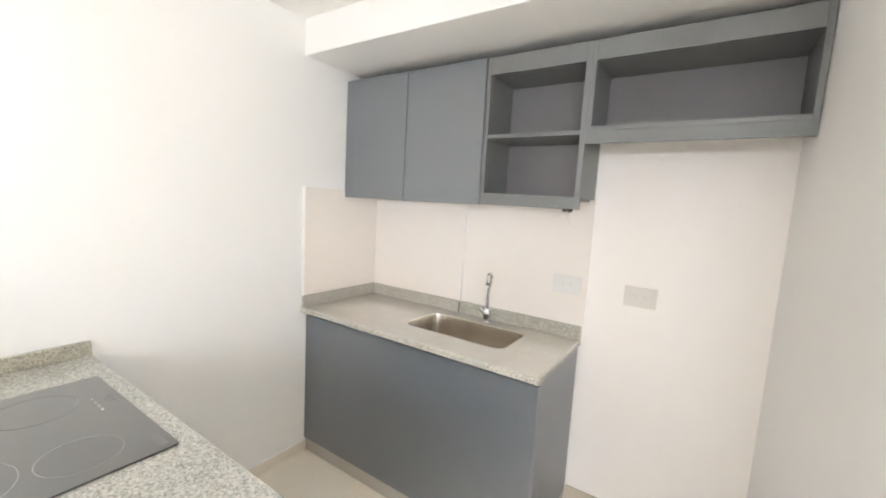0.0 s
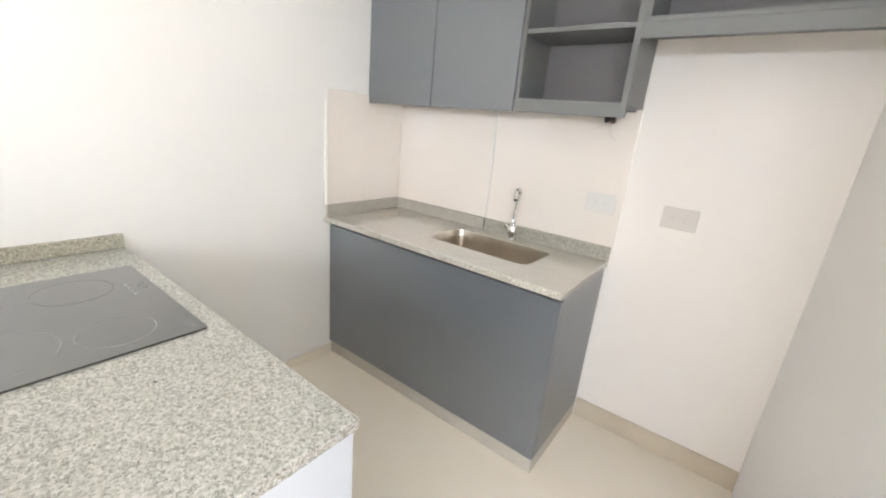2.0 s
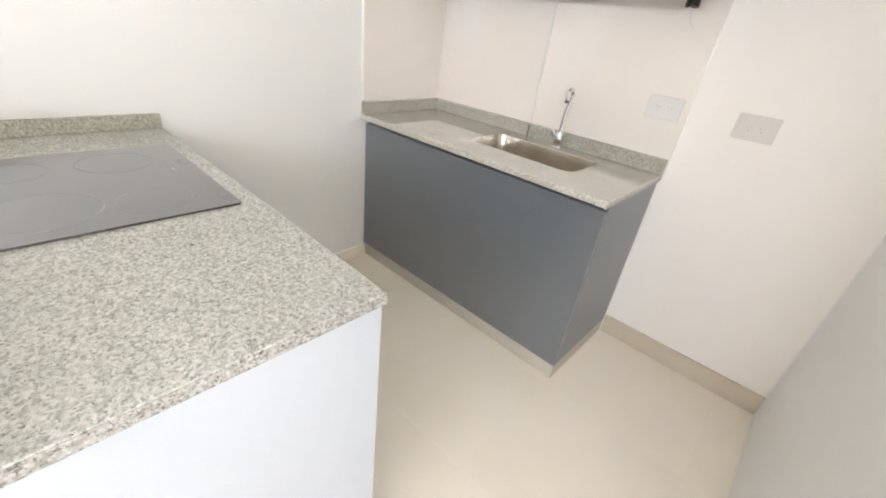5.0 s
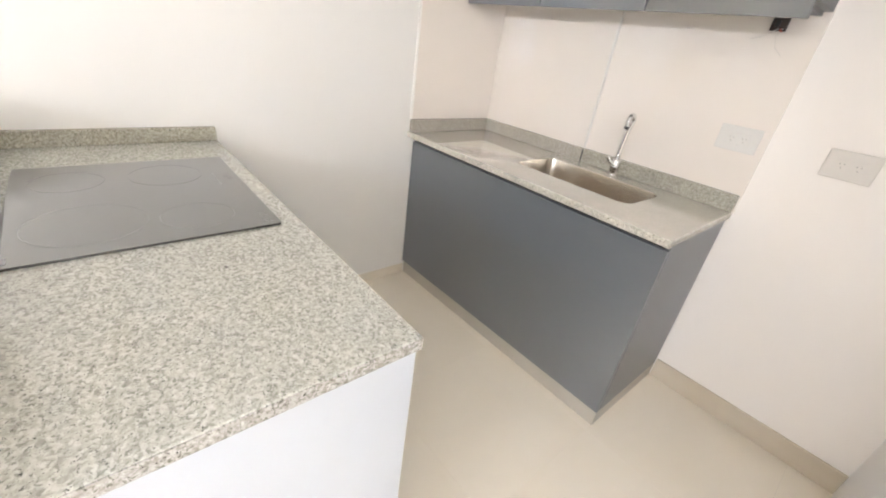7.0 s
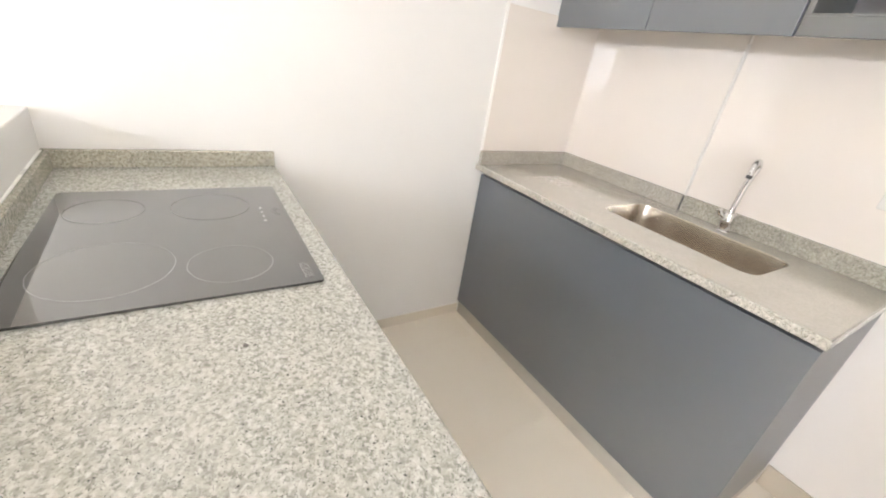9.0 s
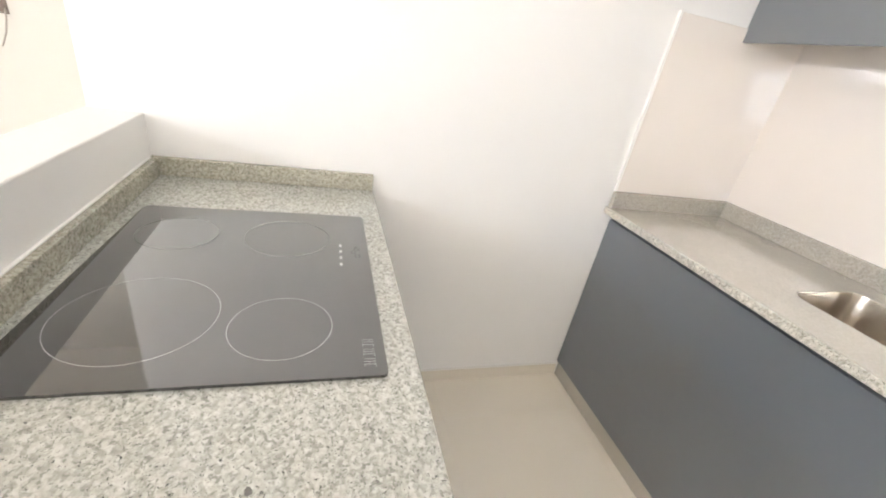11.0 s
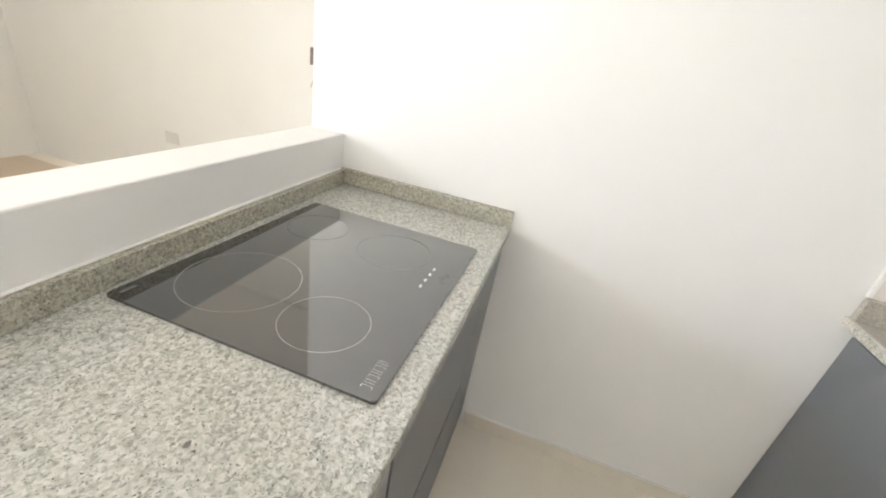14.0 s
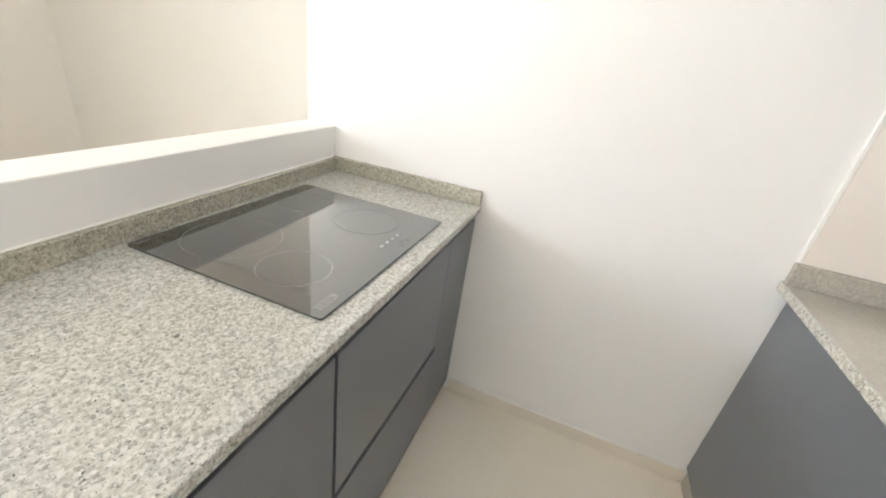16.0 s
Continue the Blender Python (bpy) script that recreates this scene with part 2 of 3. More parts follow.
def tube(points, radius, n=12):
    """A round bar swept along points."""
    bm = bmesh.new()
    pts = [Vector(p) for p in points]
    rings = []
    side = None
    for i, p in enumerate(pts):
        d = (pts[min(i + 1, len(pts) - 1)] - pts[max(i - 1, 0)]).normalized()
        if side is None:
            side = d.orthogonal().normalized()
        side = (side - d * side.dot(d)).normalized()
        up = d.cross(side)
        rings.append([bm.verts.new(p + radius * (math.cos(a) * side + math.sin(a) * up)) for a in (2 * math.pi * k / n for k in range(n))])
    for a, b in zip(rings, rings[1:]):
        for k in range(n):
            bm.faces.new((a[k], a[(k + 1) % n], b[(k + 1) % n], b[k]))
    bm.faces.new(rings[0][::-1])
    bm.faces.new(rings[-1])
    return bm


def ring(cx, cy, z, radius, width, n=72):
    """A flat printed circle line."""
    bm = bmesh.new()
    rows = [[bm.verts.new((cx + r * math.cos(2 * math.pi * k / n), cy + r * math.sin(2 * math.pi * k / n), z)) for k in range(n)] for r in (radius - width / 2, radius + width / 2)]
    for k in range(n):
        bm.faces.new((rows[0][k], rows[1][k], rows[1][(k + 1) % n], rows[0][(k + 1) % n]))
    return bm


def rounded(x0, x1, y0, y1, r, n=8):
    pts = []
    for cx, cy, a0 in ((x1 - r, y1 - r, 0), (x0 + r, y1 - r, 90), (x0 + r, y0 + r, 180), (x1 - r, y0 + r, 270)):
        pts += [(cx + r * math.cos(radians(a0 + 90 * k / n)), cy + r * math.sin(radians(a0 + 90 * k / n))) for k in range(n + 1)]
    return pts


def slab(x0, x1, y0, y1, z0, z1, r, bevel=0.002):
    """A plate with rounded corners in plan."""
    bm = bmesh.new()
    pts = rounded(x0, x1, y0, y1, r)
    lo, hi = [[bm.verts.new((x, y, z)) for x, y in pts] for z in (z0, z1)]
    bm.faces.new(lo[::-1])
    top = bm.faces.new(hi)
    for k in range(len(pts)):
        j = (k + 1) % len(pts)
        bm.faces.new((lo[k], lo[j], hi[j], hi[k]))
    if bevel:
        bmesh.ops.bevel(bm, geom=list(top.edges), offset=bevel, segments=2, affect="EDGES", profile=0.5)
    return bm


def link_mesh(name, bm, mat, smooth):
    me = bpy.data.meshes.new(name)
    bmesh.ops.recalc_face_normals(bm, faces=bm.faces[:])
    bm.to_mesh(me)
    bm.free()
    me.materials.append(mat)
    if smooth:
        me.polygons.foreach_set("use_smooth", [True] * len(me.polygons))
        me.set_sharp_from_angle(angle=radians(35))
    return new(name, me)


def part(name, bm, mat, parent, label="", smooth=False):
    """One mesh under a thing or a part, from a bmesh in world places."""
    o = ORIGIN[parent]
    bmesh.ops.translate(bm, verts=bm.verts[:], vec=-o)
    ob = link_mesh(name, bm, mat, smooth)
    ob.parent = parent
    ORIGIN[ob] = o
    return tagged(ob, label=label)


def thing(name, base, label, category, group="", kind=""):
    ob = new(name)
    ob.location = base
    ob.empty_display_size = 0.05
    ORIGIN[ob] = Vector(base)
    return tagged(ob, label, category, group, kind)


def solid(name, bm, mat, label, category="", kind="structure", smooth=False):
    """A piece of the setting, or a thing of one mesh."""
    ob = link_mesh(name, bm, mat, smooth)
    ORIGIN[ob] = Vector((0, 0, 0))
    return tagged(ob, label, category or name.split("_")[0], "", kind)


# ---- plan ----
NORTH, EAST = 1.55, 2.178          # kitchen walls
SOUTH, LIV_W, LIV_E = -4.40, -1.10, 6.40
CEIL, SOFFIT = 2.49, 2.30
LEDGE0, LEDGE1, LEDGE_Z = -0.766, -0.634, 1.07
SKEW = 0.036                      # the half wall runs out of square
STUB = 0.20                      # where the kitchen's east wall ends

# ---- setting ----
floor = solid("floor", box(LIV_W - 0.15, LIV_E + 0.15, SOUTH - 0.15, NORTH + 0.15, -0.2, -0.0012), GROUT, "glossy beige porcelain tile floor")
ceiling = solid("ceiling", box(LIV_W - 0.15, LIV_E + 0.15, SOUTH - 0.15, NORTH + 0.15, CEIL, CEIL + 0.2), CEILING, "plain white painted ceiling")
soffit = solid("soffit", box(0, EAST, 0.945, NORTH, SOFFIT, CEIL - 0.001, 0.004), WALL, "white plaster soffit over the wall cabinets", "soffit")
wall_west = solid("wall_west", box(-0.15, 0, LEDGE0, NORTH + 0.15, -0.1, CEIL, 0.003), WALL, "white painted kitchen side wall")
wall_north = solid("wall_north", box(0, EAST, NORTH, NORTH + 0.15, -0.1, CEIL), NORTH_PAINT, "white painted wall behind the sink")
wall_east = solid("wall_east", box(EAST, EAST + 0.15, STUB, NORTH + 0.15, -0.1, CEIL, 0.003), WALL, "white painted wall at the open end of the kitchen")
half_wall = solid("half_wall", skewed(box(0, 1.39, LEDGE0, LEDGE1, -0.1, LEDGE_Z, 0.004, 3), SKEW), WALL, "low white plastered wall with a flat ledge behind the hob")
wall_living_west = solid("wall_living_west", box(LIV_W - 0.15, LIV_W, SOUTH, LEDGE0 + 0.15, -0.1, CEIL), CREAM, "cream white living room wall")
wall_living_return = solid("wall_living_return", box(LIV_W, -0.15, LEDGE0, LEDGE0 + 0.15, -0.1, CEIL), WALL, "white wall joining the kitchen wall to the living room")
wall_living_east = solid("wall_living_east", box(LIV_E, LIV_E + 0.15, SOUTH, STUB + 0.15, -0.1, CEIL), WALL, "white living room end wall")
NDOOR = (4.0, 6.25, 2.33)
wall_living_north = solid("wall_living_north", boxes([(EAST + 0.15, NDOOR[0], STUB, STUB + 0.15, -0.1, CEIL), (NDOOR[0], NDOOR[1], STUB, STUB + 0.15, NDOOR[2], CEIL), (NDOOR[1], LIV_E, STUB, STUB + 0.15, -0.1, CEIL)]), WALL, "unseen white living room wall beside the kitchen with an added glazed opening")
WIN, WIDE, STEP, SOUTH_IN = (3.76, 4.43, 1.13, 1.96), (1.50, 3.10, 1.13, 2.10), 1.00, -3.40
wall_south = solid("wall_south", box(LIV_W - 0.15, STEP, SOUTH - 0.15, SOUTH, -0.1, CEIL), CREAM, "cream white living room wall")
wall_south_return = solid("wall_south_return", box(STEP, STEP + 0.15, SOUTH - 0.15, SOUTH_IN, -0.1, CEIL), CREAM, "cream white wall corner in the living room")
# Out of view; white rather than cream so that it reflects more fill.
wall_south_window = solid("wall_south_window", boxes([
    (STEP + 0.15, WIDE[0], SOUTH_IN - 0.15, SOUTH_IN, -0.1, CEIL), (WIDE[0], WIDE[1], SOUTH_IN - 0.15, SOUTH_IN, -0.1, WIDE[2]),
    (WIDE[0], WIDE[1], SOUTH_IN - 0.15, SOUTH_IN, WIDE[3], CEIL), (WIDE[1], WIN[0], SOUTH_IN - 0.15, SOUTH_IN, -0.1, CEIL), (WIN[0], WIN[1], SOUTH_IN - 0.15, SOUTH_IN, -0.1, WIN[2]),
    (WIN[0], WIN[1], SOUTH_IN - 0.15, SOUTH_IN, WIN[3], CEIL), (WIN[1], LIV_E + 0.15, SOUTH_IN - 0.15, SOUTH_IN, -0.1, CEIL)]), WALL, "unseen living room wall with two windows, white for more bounced light")


def glazed(name, u0, u1, z0, z1, at, columns, rows, label, category):
    """A white framed window or glazed door in an outer wall; columns and rows are the bar positions."""
    def span(a0, a1, d0, d1, c0, c1):
        return (a0, a1, at - 0.12 + d0, at - 0.12 + d1, c0, c1)
    mid = (u0 + u1) / 2
    t = thing(name, (mid, at - 0.09, z0), label, category, "", "structure")
    f, d = 0.045, 0.06
    part("window_frame", boxes([span(u0, u1, 0, d, z0, z0 + f), span(u0, u1, 0, d, z1 - f, z1), span(u0, u0 + f, 0, d, z0 + f, z1 - f), span(u1 - f, u1, 0, d, z0 + f, z1 - f)], 0.003), ALU, t)
    for c in columns:
        part("mullion", boxes([span(c - f / 2, c + f / 2, 0.005, d - 0.005, z0 + f, z1 - f)], 0.003), ALU, t)
    for r in rows:
        part("transom", boxes([span(u0 + f, u1 - f, 0.01, d - 0.01, r - f / 2, r + f / 2)], 0.003), ALU, t)
    edges = [u0 + f, *columns, u1 - f]
    for a, b in zip(edges, edges[1:]):
        p = part("pane", boxes([span(a, b, d / 2 - 0.003, d / 2 + 0.003, z0 + f, z1 - f)]), GLASS, t)
        p.visible_shadow = False
    return t


glazed("window_1", *WIN, SOUTH_IN, (4.12,), (1.40, 1.68), "white framed window with small panes", "window")

# Unseen window, placed to suit the shadow line on the kitchen wall.
glazed("window_2", *WIDE, SOUTH_IN, (2.30,), (1.84,), "wide white framed window with upper lights", "window")
# Unseen door, assumed so that the north fill has an opening.
glazed("door_1", *NDOOR[:2], 0.0, NDOOR[2], STUB + 0.20, (5.125,), (), "wide white framed glazed balcony door", "door")

baseboard = solid("baseboard", box(1.437, EAST - 0.001, NORTH - 0.012, NORTH - 0.0005, 0, 0.105, 0.002), SKIRT, "beige tile skirting along the bare wall")

solid("baseboard_low", box(0.0005, 0.010, 0.002, 0.985, 0, 0.060, 0.001), SKIRT_F, "low beige tile skirting on the kitchen side wall", "baseboard")
solid("trim_3", box(0.0005, 0.008, 0.002, 0.985, 0.0603, 0.0655, 0.001), TRIM, "thin white sealant line above the low skirting", "trim")

# wall tiles behind and beside the sink, and their edge trims
TILE_TOP = 1.597
for span in ((0.0105, 0.716, 1.5405, NORTH - 0.0005, 0.90, 1.62), (0.728, 1.447, 1.5405, NORTH - 0.0005, 0.90, 1.62)):
    part("tile", box(*span, 0.0012), TILE, wall_north)
part("tile", box(0.0005, 0.0095, 0.962, 1.549, 0.90, TILE_TOP, 0.0012), TILE, wall_west)
solid("trim_1", box(0.0005, 0.012, 0.950, 0.9605, 0.97, TILE_TOP + 0.003, 0.0015), TRIM, "white metal edge trim on the tiled splashback", "trim")
solid("trim_2", cylinder((0.7220, 1.5415, 1.265), 0.0075, 0.586, n=20, bevel=0.002), BEAD, "pale grey half-round joint strip between the wall tiles", "trim", smooth=True)

# ---- sink side ----
SX = 1.436                         # open end of the sink run
SINK_TOP = 0.905

base = thing("sink_cabinet", (SX / 2, 1.27, 0), "dark grey laminate sink base cabinet with handleless fronts", "cabinet")
part("body", boxes([(0.012, SX - 0.022, 1.02, 1.535, 0.083, 0.10), (0.004, 0.022, 1.02, 1.535, 0.10, 0.80), (0.022, SX - 0.022, 1.517, 1.535, 0.10, 0.66)]), CARCASS, base)
part("side_panel", box(SX - 0.020, SX - 0.002, 1.0075, 1.535, 0.082, 0.872, 0.001), LAMINATE, base)
# Added black strip: the shade between front and side panel.
part("edge_gap_shade", box(SX - 0.030, SX - 0.005, 1.0005, 1.0072, 0.082, 0.847), GAP, base, "black strip for the shade in the gap behind the front")
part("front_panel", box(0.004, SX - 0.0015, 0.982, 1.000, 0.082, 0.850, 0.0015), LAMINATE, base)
# Black piece behind the slot under the worktop, standing in for its shade.
part("gap_shade_rail", box(0.004, SX - 0.021, 1.004, 1.02, 0.80, 0.873), GAP, base)
part("plinth", boxes([(0.0105, SX - 0.003, 0.990, 1.008, 0.001, 0.081), (SX - 0.021, SX - 0.003, 1.0085, 1.535, 0.001, 0.081)], 0.001), KICK, base, "greyish beige plinth")

BOWL = (0.628, 1.203, 1.120, 1.418)


def pierced_slab(x0, x1, y0, y1, z0, z1, hole, r):
    """A worktop with a rounded hole and softened top edges."""
    inner = rounded(*hole, r)
    cx, cy = (hole[0] + hole[1]) / 2, (hole[2] + hole[3]) / 2
    outer = []
    for x, y in inner:
        dx, dy = x - cx, y - cy
        s = min((x1 - cx) / dx if dx > 1e-9 else 9e9, (x0 - cx) / dx if dx < -1e-9 else 9e9, (y1 - cy) / dy if dy > 1e-9 else 9e9, (y0 - cy) / dy if dy < -1e-9 else 9e9)
        outer.append([cx + dx * s, cy + dy * s])
    for corner in ((x0, y0), (x0, y1), (x1, y0), (x1, y1)):
        k = min(range(len(outer)), key=lambda i: (outer[i][0] - corner[0]) ** 2 + (outer[i][1] - corner[1]) ** 2)
        outer[k] = list(corner)
    bm = bmesh.new()
    e = 0.003
    soft = [[min(max(x, x0 + e), x1 - e), min(max(y, y0 + e), y1 - e)] for x, y in outer]
    rings = [[bm.verts.new((x, y, z)) for x, y in pts] for pts, z in ((outer, z0), (outer, z1 - e), (soft, z1), (inner, z1), (inner, z0))]
    n = len(inner)
    for a, b in zip(rings, rings[1:] + rings[:1]):
        for k in range(n):
            j = (k + 1) % n
            bm.faces.new((a[k], a[j], b[j], b[k]))
    return bm


top = thing("sink_worktop", (SX / 2, 1.25, 0.875), "speckled grey granite worktop with low upstands on the sink cabinet", "worktop")
part("slab", pierced_slab(0.003, SX + 0.006, 0.942, 1.538, 0.876, SINK_TOP, BOWL, 0.05), SINK_GRANITE, top)
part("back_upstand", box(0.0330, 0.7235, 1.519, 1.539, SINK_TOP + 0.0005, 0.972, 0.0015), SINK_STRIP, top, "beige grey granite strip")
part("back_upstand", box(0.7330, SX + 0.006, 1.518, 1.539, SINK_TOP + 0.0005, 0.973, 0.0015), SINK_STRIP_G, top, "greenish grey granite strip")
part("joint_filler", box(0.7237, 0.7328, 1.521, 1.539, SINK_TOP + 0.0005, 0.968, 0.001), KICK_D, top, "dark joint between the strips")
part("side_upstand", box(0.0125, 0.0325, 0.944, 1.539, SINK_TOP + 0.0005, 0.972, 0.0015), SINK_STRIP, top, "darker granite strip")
part("front_edge", box(0.003, SX + 0.006, 0.9392, 0.9417, 0.877, 0.9030, 0.001), SINK_EDGE, top, "coarse speckled front edge")
part("end_edge", box(SX + 0.0063, SX + 0.0085, 0.9392, 1.538, 0.877, 0.9030, 0.001), SINK_EDGE, top, "coarse speckled end edge")

sink = thing("sink_bowl", (0.915, 1.268, 0.70), "brushed stainless steel undermount sink bowl in granite", "sink")
bm = bmesh.new()
levels = [(-0.0008, 0.9030, 0.05), (-0.0022, 0.9036, 0.05), (-0.0030, 0.900, 0.05), (-0.005, 0.80, 0.05), (-0.012, 0.750, 0.05), (-0.030, 0.730, 0.045), (-0.060, 0.725, 0.03)]
rows = [[bm.verts.new((x, y, z)) for x, y in rounded(BOWL[0] - g, BOWL[1] + g, BOWL[2] - g, BOWL[3] + g, r)] for g, z, r in levels]
for a, b in zip(rows, rows[1:]):
    for k in range(len(a)):
        j = (k + 1) % len(a)
        bm.faces.new((a[k], a[j], b[j], b[k]))
bm.faces.new(rows[-1])
part("bowl", bm, STEEL, sink, smooth=True)
part("drain", cylinder((0.915, 1.268, 0.7275), 0.045, 0.005, n=32, bevel=0.001), CHROME, sink, "round chrome drain")

TX, TY = 0.945, 1.462
tap = thing("kitchen_tap", (TX, TY, SINK_TOP), "chrome swan neck kitchen tap with a side lever", "tap")
part("base", cylinder((TX, TY, SINK_TOP + 0.005), 0.027, 0.009, bevel=0.002), CHROME, tap, smooth=True)
part("tap_body", cylinder((TX, TY, SINK_TOP + 0.044), 0.0235, 0.068, r2=0.0215, bevel=0.003), CHROME, tap, smooth=True)
neck = [(TX + 0.00003 * k ** 3, TY, SINK_TOP + 0.075 + 0.0222 * k) for k in range(9)]
R, AIM = 0.028, Vector((0.10, -0.99, 0))
TOP = Vector(neck[8])
neck += [tuple(TOP + AIM * (R - R * math.cos(radians(a))) + Vector((0, 0, R * math.sin(radians(a))))) for a in range(15, 181, 15)]
neck += [tuple(TOP + AIM * 2 * R - Vector((0, 0, 0.010 * k))) for k in range(1, 3)]
part("spout", tube(neck, 0.0098, 14), CHROME, tap, smooth=True)
part("nozzle", cylinder((neck[-1][0], neck[-1][1], neck[-1][2] - 0.005), 0.0100, 0.012, bevel=0.001), RUBBER, tap, "dark nozzle tip", True)
part("lever", tube([(TX - 0.012, TY - 0.012, SINK_TOP + 0.056), (TX - 0.026, TY - 0.020, SINK_TOP + 0.066), (TX - 0.033, TY - 0.024, SINK_TOP + 0.082)], 0.011, 14), CHROME, tap, smooth=True)

# wall cabinets
UB, UT, UF = 1.555, 2.25, 1.253
cab = thing("wall_cabinet", (0.48, 1.40, UB), "grey laminate wall cabinet with two closed doors above the sink", "cabinet")
part("body", box(0.004, 0.955, UF + 0.020, 1.5395, UB + 0.040, UT, 0.001), CARCASS, cab)
part("door", box(0.004, 0.4745, UF, UF + 0.018, UB - 0.002, UT, 0.0015), LAMINATE, cab)
part("door", box(0.4785, 0.957, UF, UF + 0.018, UB - 0.002, UT, 0.0015), LAMINATE, cab)

shelf = thing("open_shelf_unit", (1.2, 1.40, UB), "grey laminate open wall unit with one middle shelf", "shelf")
F = UF + 0.012
part("side_panel", box(0.9585, 0.9765, F, 1.5395, 1.606, UT, 0.001), CARCASS, shelf)
part("side_panel", box(1.420, 1.4435, F, 1.5395, 1.606, UT, 0.001), CARCASS, shelf)
part("top_panel", box(0.977, 1.4195, F, 1.5395, 2.170, UT, 0.001), CARCASS, shelf)
part("bottom_panel", box(0.977, 1.4195, F + 0.0185, 1.5395, 1.594, 1.612, 0.001), CARCASS, shelf)
part("bottom_rail", box(0.9585, 1.4435, F, F + 0.018, UB, 1.6055, 0.001), CARCASS, shelf)
part("bottom_edge", box(0.977, 1.4195, F, F + 0.018, 1.606, 1.612), CARCASS, shelf)
part("middle_shelf", box(0.977, 1.4195, F + 0.002, 1.5225, 1.873, 1.891, 0.001), CARCASS, shelf)
part("back_panel", box(0.977, 1.4195, 1.523, 1.5395, 1.6125, 2.1695), INNER, shelf)

over = thing("open_niche_unit", (1.8, 1.40, 1.834), "long shallow grey laminate open wall unit", "shelf")
NB, NX = 1.834, EAST - 0.003
part("side_panel", box(1.444, 1.4635, F, 1.5495, 1.886, UT, 0.001), CARCASS, over)
part("side_panel", box(NX - 0.019, NX, F, 1.5495, 1.886, UT, 0.001), CARCASS, over)
part("top_panel", box(1.464, NX - 0.0195, F, 1.5495, 2.170, UT, 0.001), CARCASS, over)
part("bottom_panel", box(1.464, NX - 0.0195, F + 0.0185, 1.5495, 1.886, 1.904, 0.001), CARCASS, over)
part("bottom_rail", box(1.444, NX, F, F + 0.018, NB, 1.8855, 0.001), CARCASS, over)
part("bottom_edge", box(1.464, NX - 0.0195, F, F + 0.018, 1.886, 1.904), CARCASS, over)
part("back_panel", box(1.464, NX - 0.0195, 1.532, 1.5495, 1.9045, 2.1695), INNER, over)


def outlet(x, z, y, w, h, mat, label):
    """A wall plate facing south with two socket inserts."""
    t = thing("power_outlet", (x, y, z), label, "outlet")
    part("cover_plate", box(x - w / 2, x + w / 2, y - 0.009, y - 0.0005, z - h / 2, z + h / 2, 0.003), mat, t)
    for dx in (-0.022, 0.022):
        ins = part("socket", box(x + dx - 0.018, x + dx + 0.018, y - 0.0115, y - 0.0093, z - 0.022, z + 0.022, 0.001), mat, t)
        for sx, sz in ((-0.006, 0.004), (0.006, 0.004), (0, -0.009)):
            part("pin_hole", cylinder((x + dx + sx, y - 0.0117, z + sz), 0.0022, 0.001, "y", 8), PINHOLE, ins)
    return t


outlet(1.690, 1.166, NORTH, 0.140, 0.095, PLATE, "pale grey double power outlet on the white wall")
outlet(1.350, 1.175, 1.5403, 0.142, 0.092, PLATE_W, "white power outlet on the tiled splashback")

jb = thing("junction_box", (1.325, 1.5395, 1.57), "open electrical box with loose wires under the shelf", "electrical box")
part("box_rim", boxes([(1.294, 1.298, 1.526, 1.540, 1.543, 1.590), (1.337, 1.341, 1.526, 1.540, 1.543, 1.590), (1.298, 1.337, 1.526, 1.540, 1.543, 1.547), (1.298, 1.337, 1.526, 1.540, 1.586, 1.590)], 0.001), RECESS, jb)
part("box_back", box(1.2982, 1.3368, 1.5365, 1.5402, 1.5472, 1.5858), RECESS, jb)
part("terminal", box(1.304, 1.318, 1.530, 1.5363, 1.556, 1.576, 0.001), RUBBER, jb)
part("wire", tube([(1.32, 1.532, 1.55), (1.305, 1.51, 1.535), (1.282, 1.505, 1.520), (1.255, 1.51, 1.512)], 0.0016, 6), WIRE, jb, "loose white wire", True)
part("wire", tube([(1.332, 1.532, 1.55), (1.325, 1.515, 1.525), (1.338, 1.512, 1.49), (1.365, 1.52, 1.465)], 0.0016, 6), WIRE, jb, "loose white wire", True)
part("wire", tube([(1.326, 1.532, 1.55), (1.328, 1.522, 1.543), (1.336, 1.520, 1.541)], 0.0022, 6), RED, jb, "red wire end", True)

# ---- peninsula ----
PX, PT = 1.394, 0.900
FY = -0.012                        # fronts
drawers = thing("drawer_cabinet", (0.44, -0.31, 0), "dark grey laminate drawer cabinet under the hob", "cabinet")
part("body", boxes([(0.004, 0.022, -0.575, FY - 0.04, 0.06, 0.84), (0.862, 0.880, -0.575, FY - 0.04, 0.06, 0.84), (0.022, 0.862, -0.575, FY - 0.04, 0.06, 0.078), (0.022, 0.862, -0.575, -0.56, 0.078, 0.84)]), CARCASS, drawers)
# Black board added behind the fronts to darken the gaps between them.
part("gap_shade_board", box(0.004, 0.888, FY - 0.038, FY - 0.022, 0.07, 0.866), GAP, drawers)
part("filler_panel", box(0.004, 0.258, FY - 0.019, FY, 0.052, 0.845, 0.0015), LAMINATE, drawers)
part("drawer_front", box(0.2595, 0.862, FY - 0.019, FY, 0.427, 0.845, 0.0015), LAMINATE, drawers)
part("drawer_front", box(0.2595, 0.862, FY - 0.019, FY, 0.052, 0.406, 0.0015), LAMINATE, drawers)
part("plinth", box(0.006, 0.884, FY - 0.065, FY - 0.05, 0.001, 0.058), KICK, drawers)

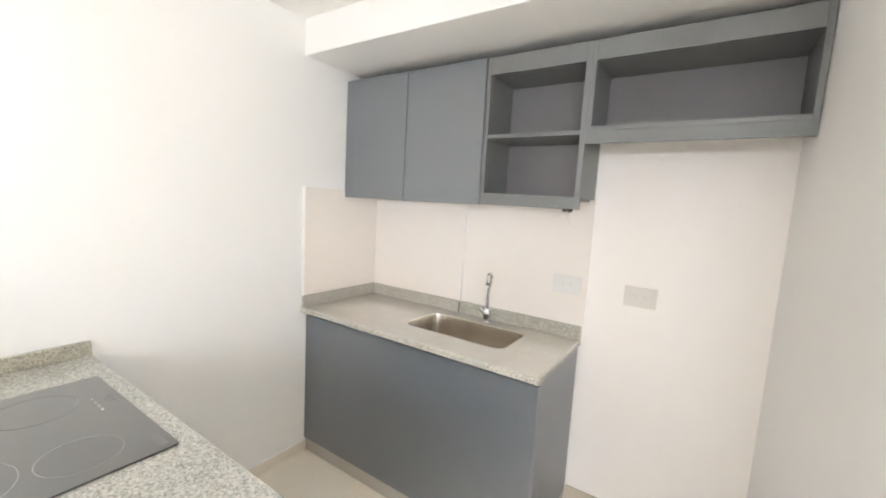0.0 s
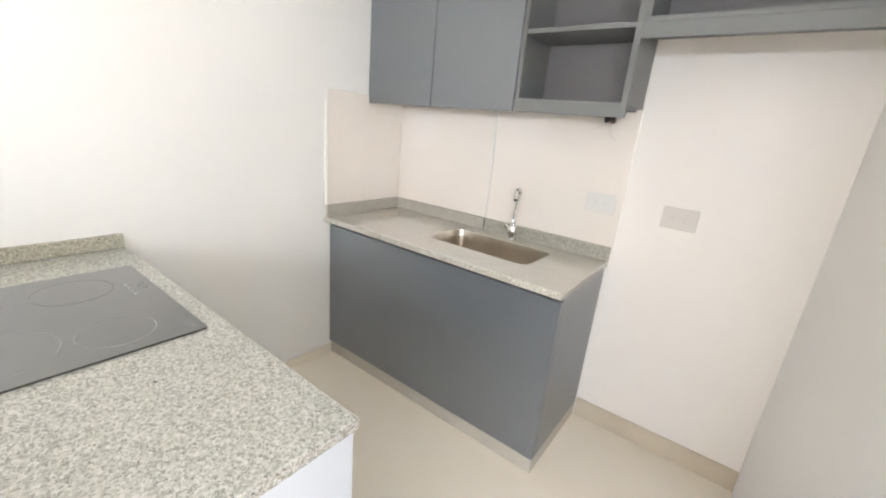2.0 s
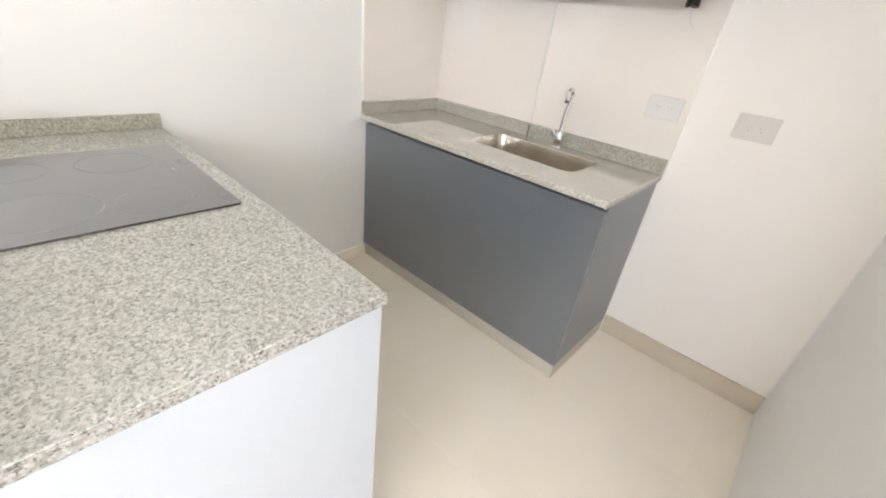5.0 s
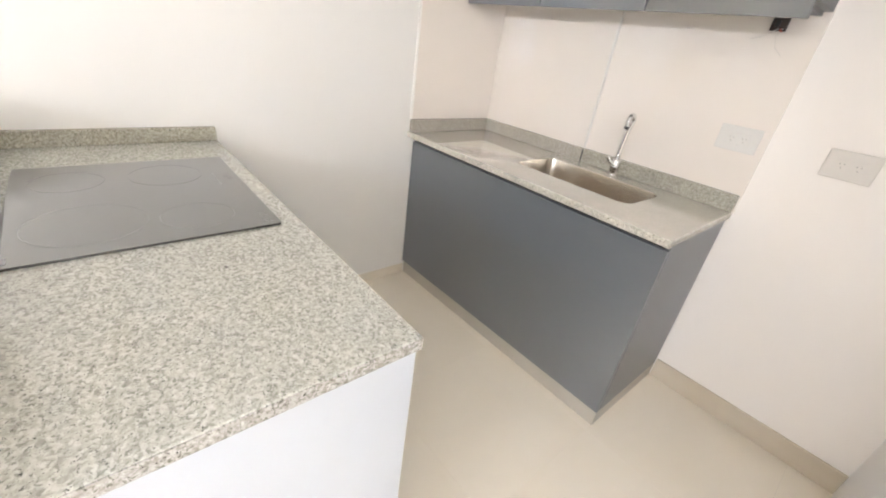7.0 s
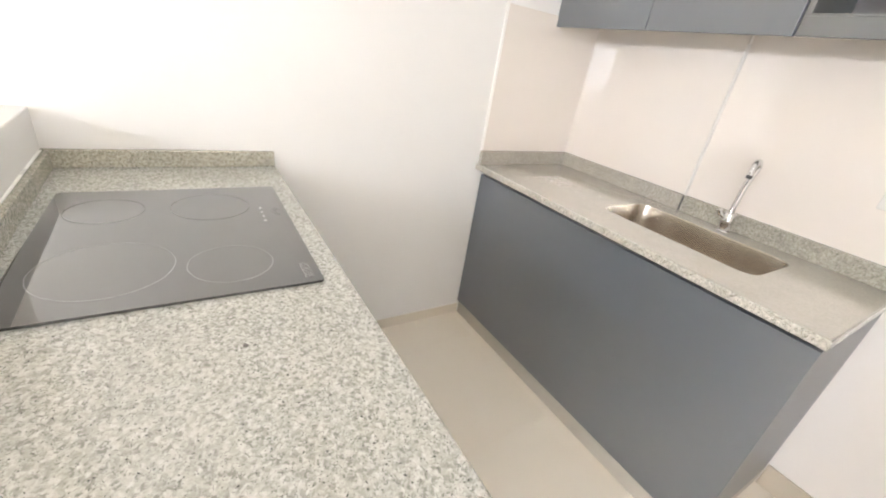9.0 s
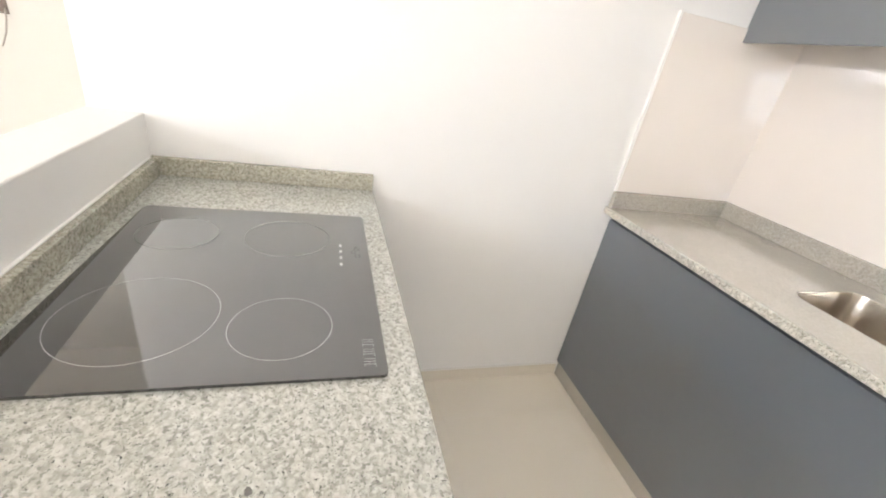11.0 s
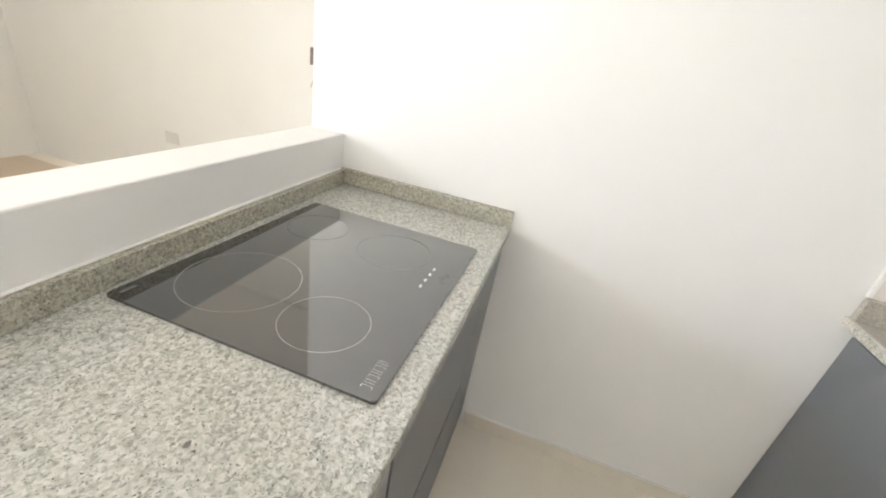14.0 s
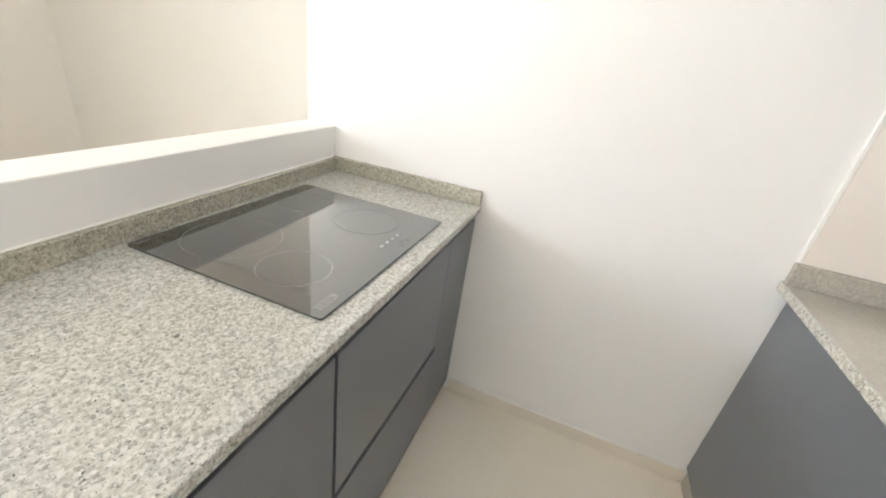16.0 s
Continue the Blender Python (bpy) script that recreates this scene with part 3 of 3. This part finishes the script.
cup = thing("base_cabinet", (1.13, -0.31, 0), "dark grey laminate cupboard at the end of the peninsula", "cabinet")
part("body", boxes([(0.890, 0.908, -0.575, FY - 0.04, 0.06, 0.84), (1.350, 1.366, -0.575, FY - 0.04, 0.06, 0.84), (0.908, 1.350, -0.575, FY - 0.04, 0.06, 0.078), (0.908, 1.350, -0.575, -0.56, 0.078, 0.84)]), CARCASS, cup)
# The same black gap filling behind the cupboard door.
part("gap_shade_board", box(0.8885, 1.366, FY - 0.038, FY - 0.022, 0.07, 0.866), GAP, cup)
part("door", box(0.872, 1.366, FY - 0.019, FY, 0.052, 0.845, 0.0015), LAMINATE, cup)
part("plinth", box(0.890, 1.366, FY - 0.065, FY - 0.05, 0.001, 0.058), KICK, cup)
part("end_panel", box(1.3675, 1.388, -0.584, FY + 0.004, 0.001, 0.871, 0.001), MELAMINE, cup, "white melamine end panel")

HOB = (0.262, 0.860, -0.566, -0.052)
ptop = thing("peninsula_worktop", (0.70, -0.31, 0.872), "pale speckled granite worktop with low upstands on the peninsula", "worktop")
part("slab", skewed(box(0.003, PX, -0.632, 0.0, 0.8725, PT, 0.003), SKEW, -0.5), GRANITE, ptop)
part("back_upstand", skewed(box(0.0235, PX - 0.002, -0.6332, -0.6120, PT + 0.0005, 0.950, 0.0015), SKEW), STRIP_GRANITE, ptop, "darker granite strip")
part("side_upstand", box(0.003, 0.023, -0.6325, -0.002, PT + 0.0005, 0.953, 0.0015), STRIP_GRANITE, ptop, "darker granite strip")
# Thin plate carrying the end face's shaded tone.
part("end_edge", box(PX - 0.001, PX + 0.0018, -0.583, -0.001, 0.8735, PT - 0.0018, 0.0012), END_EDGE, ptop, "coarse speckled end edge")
part("sealant", skewed(box(0.0235, PX - 0.002, -0.6335, -0.6270, 0.9505, 0.9535, 0.001), SKEW), TRIM, ptop, "thin white sealant line")
rng = random.Random(4)
bm = bmesh.new()
fleck = [(a, rng.uniform(0.55, 1.1)) for a in range(0, 360, 36)]
rims = [[bm.verts.new((1.010 + 0.0075 * k * r * math.cos(radians(a)), -0.220 + 0.0048 * k * r * math.sin(radians(a)), z)) for a, r in fleck] for k, z in ((1.0, PT + 0.0001), (0.85, PT + 0.0005))]
for k in range(len(fleck)):
    bm.faces.new((rims[0][k - 1], rims[0][k], rims[1][k], rims[1][k - 1]))
bm.faces.new(rims[1])
part("stone_chip", bm, KICK_D, ptop, "dark mineral fleck")

HZ = PT + 0.0062
hob = thing("ceramic_hob", (0.561, -0.309, PT), "black glass ceramic hob with thin white cooking zone rings", "hob")
part("glass_plate", slab(*HOB, PT + 0.0008, HZ, 0.008, 0.0015), COOKTOP, hob)
part("seal", slab(HOB[0] + 0.004, HOB[1] - 0.004, HOB[2] + 0.004, HOB[3] - 0.004, PT + 0.0001, PT + 0.0007, 0.008, 0.0), RUBBER, hob)
part("cooking_zone_ring", ring(0.705, -0.424, HZ + 0.0003, 0.111, 0.0010), PRINT, hob)
part("cooking_zone_ring", ring(0.739, -0.214, HZ + 0.0003, 0.080, 0.0010), PRINT, hob)
part("cooking_zone_ring", ring(0.405, -0.455, HZ + 0.0003, 0.078, 0.0012), FAINT, hob, "faint grey ring")
part("cooking_zone_ring", ring(0.410, -0.232, HZ + 0.0003, 0.092, 0.0012), FAINT, hob, "faint grey ring")
for k in range(4):
    x = 0.530 - 0.029 * k
    part("touch_mark", slab(x - 0.006, x + 0.006, -0.1175, -0.1118, HZ + 0.0002, HZ + 0.0005, 0.0019, 0.0), PRINT, hob)
for k in range(3):
    x = 0.490 - 0.018 * k
    part("touch_mark", ring(x, -0.078 - 0.008 * (k % 2), HZ + 0.0003, 0.006, 0.001, 20), FAINT, hob)
for k in range(6):
    x, w = 0.843 - 0.0112 * k, 0.0009
    bars = [(x - 0.0075, x - 0.0075 + w, -0.087, -0.069)]
    bars += [(x - 0.0075 + w, x - 0.0012, -0.069 - w, -0.069), (x - 0.0075 + w, x - 0.0012, -0.087, -0.087 + w)] if k % 2 == 0 else [(x - 0.0012 - w, x - 0.0012, -0.087, -0.069)]
    part("maker_mark", boxes([(*r, HZ + 0.0002, HZ + 0.0005) for r in bars]), PRINT, hob)
part("rating_mark", slab(0.818, 0.846, -0.553, -0.545, HZ + 0.0002, HZ + 0.0005, 0.002, 0.0), FAINT, hob)

# ---- living room side ----
sw = thing("switch_box", (LIV_W, -1.525, 1.23), "open brown wall box with a hanging wire on a bare wall", "electrical box")
part("box_rim", boxes([(LIV_W + 0.0005, LIV_W + 0.004, -1.556, -1.551, 1.19, 1.29), (LIV_W + 0.0005, LIV_W + 0.004, -1.495, -1.490, 1.19, 1.29), (LIV_W + 0.0005, LIV_W + 0.004, -1.5505, -1.4955, 1.285, 1.29), (LIV_W + 0.0005, LIV_W + 0.004, -1.5505, -1.4955, 1.19, 1.195)]), BOX_BROWN, sw)
part("box_back", box(LIV_W + 0.0005, LIV_W + 0.002, -1.5505, -1.4955, 1.1955, 1.2845), BOX_BROWN, sw)
part("wire", tube([(LIV_W + 0.003, -1.500, 1.21), (LIV_W + 0.03, -1.490, 1.17), (LIV_W + 0.035, -1.500, 1.12), (LIV_W + 0.03, -1.530, 1.06)], 0.0032, 8), WIRE_G, sw, "hanging grey wire", True)

lo = thing("power_outlet", (LIV_W, -2.78, 0.47), "pale grey power outlet low on the living room wall", "outlet")
part("cover_plate", box(LIV_W + 0.0005, LIV_W + 0.009, -2.845, -2.715, 0.43, 0.52, 0.003), PLATE_G, lo)
part("socket", box(LIV_W + 0.0093, LIV_W + 0.0115, -2.80, -2.76, 0.453, 0.497, 0.001), PLATE_G, lo)

# ---- floor tiles ----
SIDE, JOINT = 0.60, 0.0003
tile_me = None
ix = range(-2, 10)
for i in ix:
    for j in range(-8, 3):
        x0, y0 = 0.23 + SIDE * i, 0.35 + SIDE * j
        x1, y1 = x0 + SIDE, y0 + SIDE
        if x1 < LIV_W - 0.1 or x0 > LIV_E + 0.1 or y1 < SOUTH - 0.1 or y0 > NORTH + 0.1:
            continue
        if tile_me is None:
            t = link_mesh("tile", box(JOINT / 2, SIDE - JOINT / 2, JOINT / 2, SIDE - JOINT / 2, -0.0011, 0.0), FLOOR, False)
            tile_me = t.data
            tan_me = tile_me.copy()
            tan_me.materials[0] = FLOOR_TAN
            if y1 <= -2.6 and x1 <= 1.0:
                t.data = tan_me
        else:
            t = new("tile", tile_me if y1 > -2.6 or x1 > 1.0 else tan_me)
        t.location = (x0, y0, 0)
        t.parent = floor
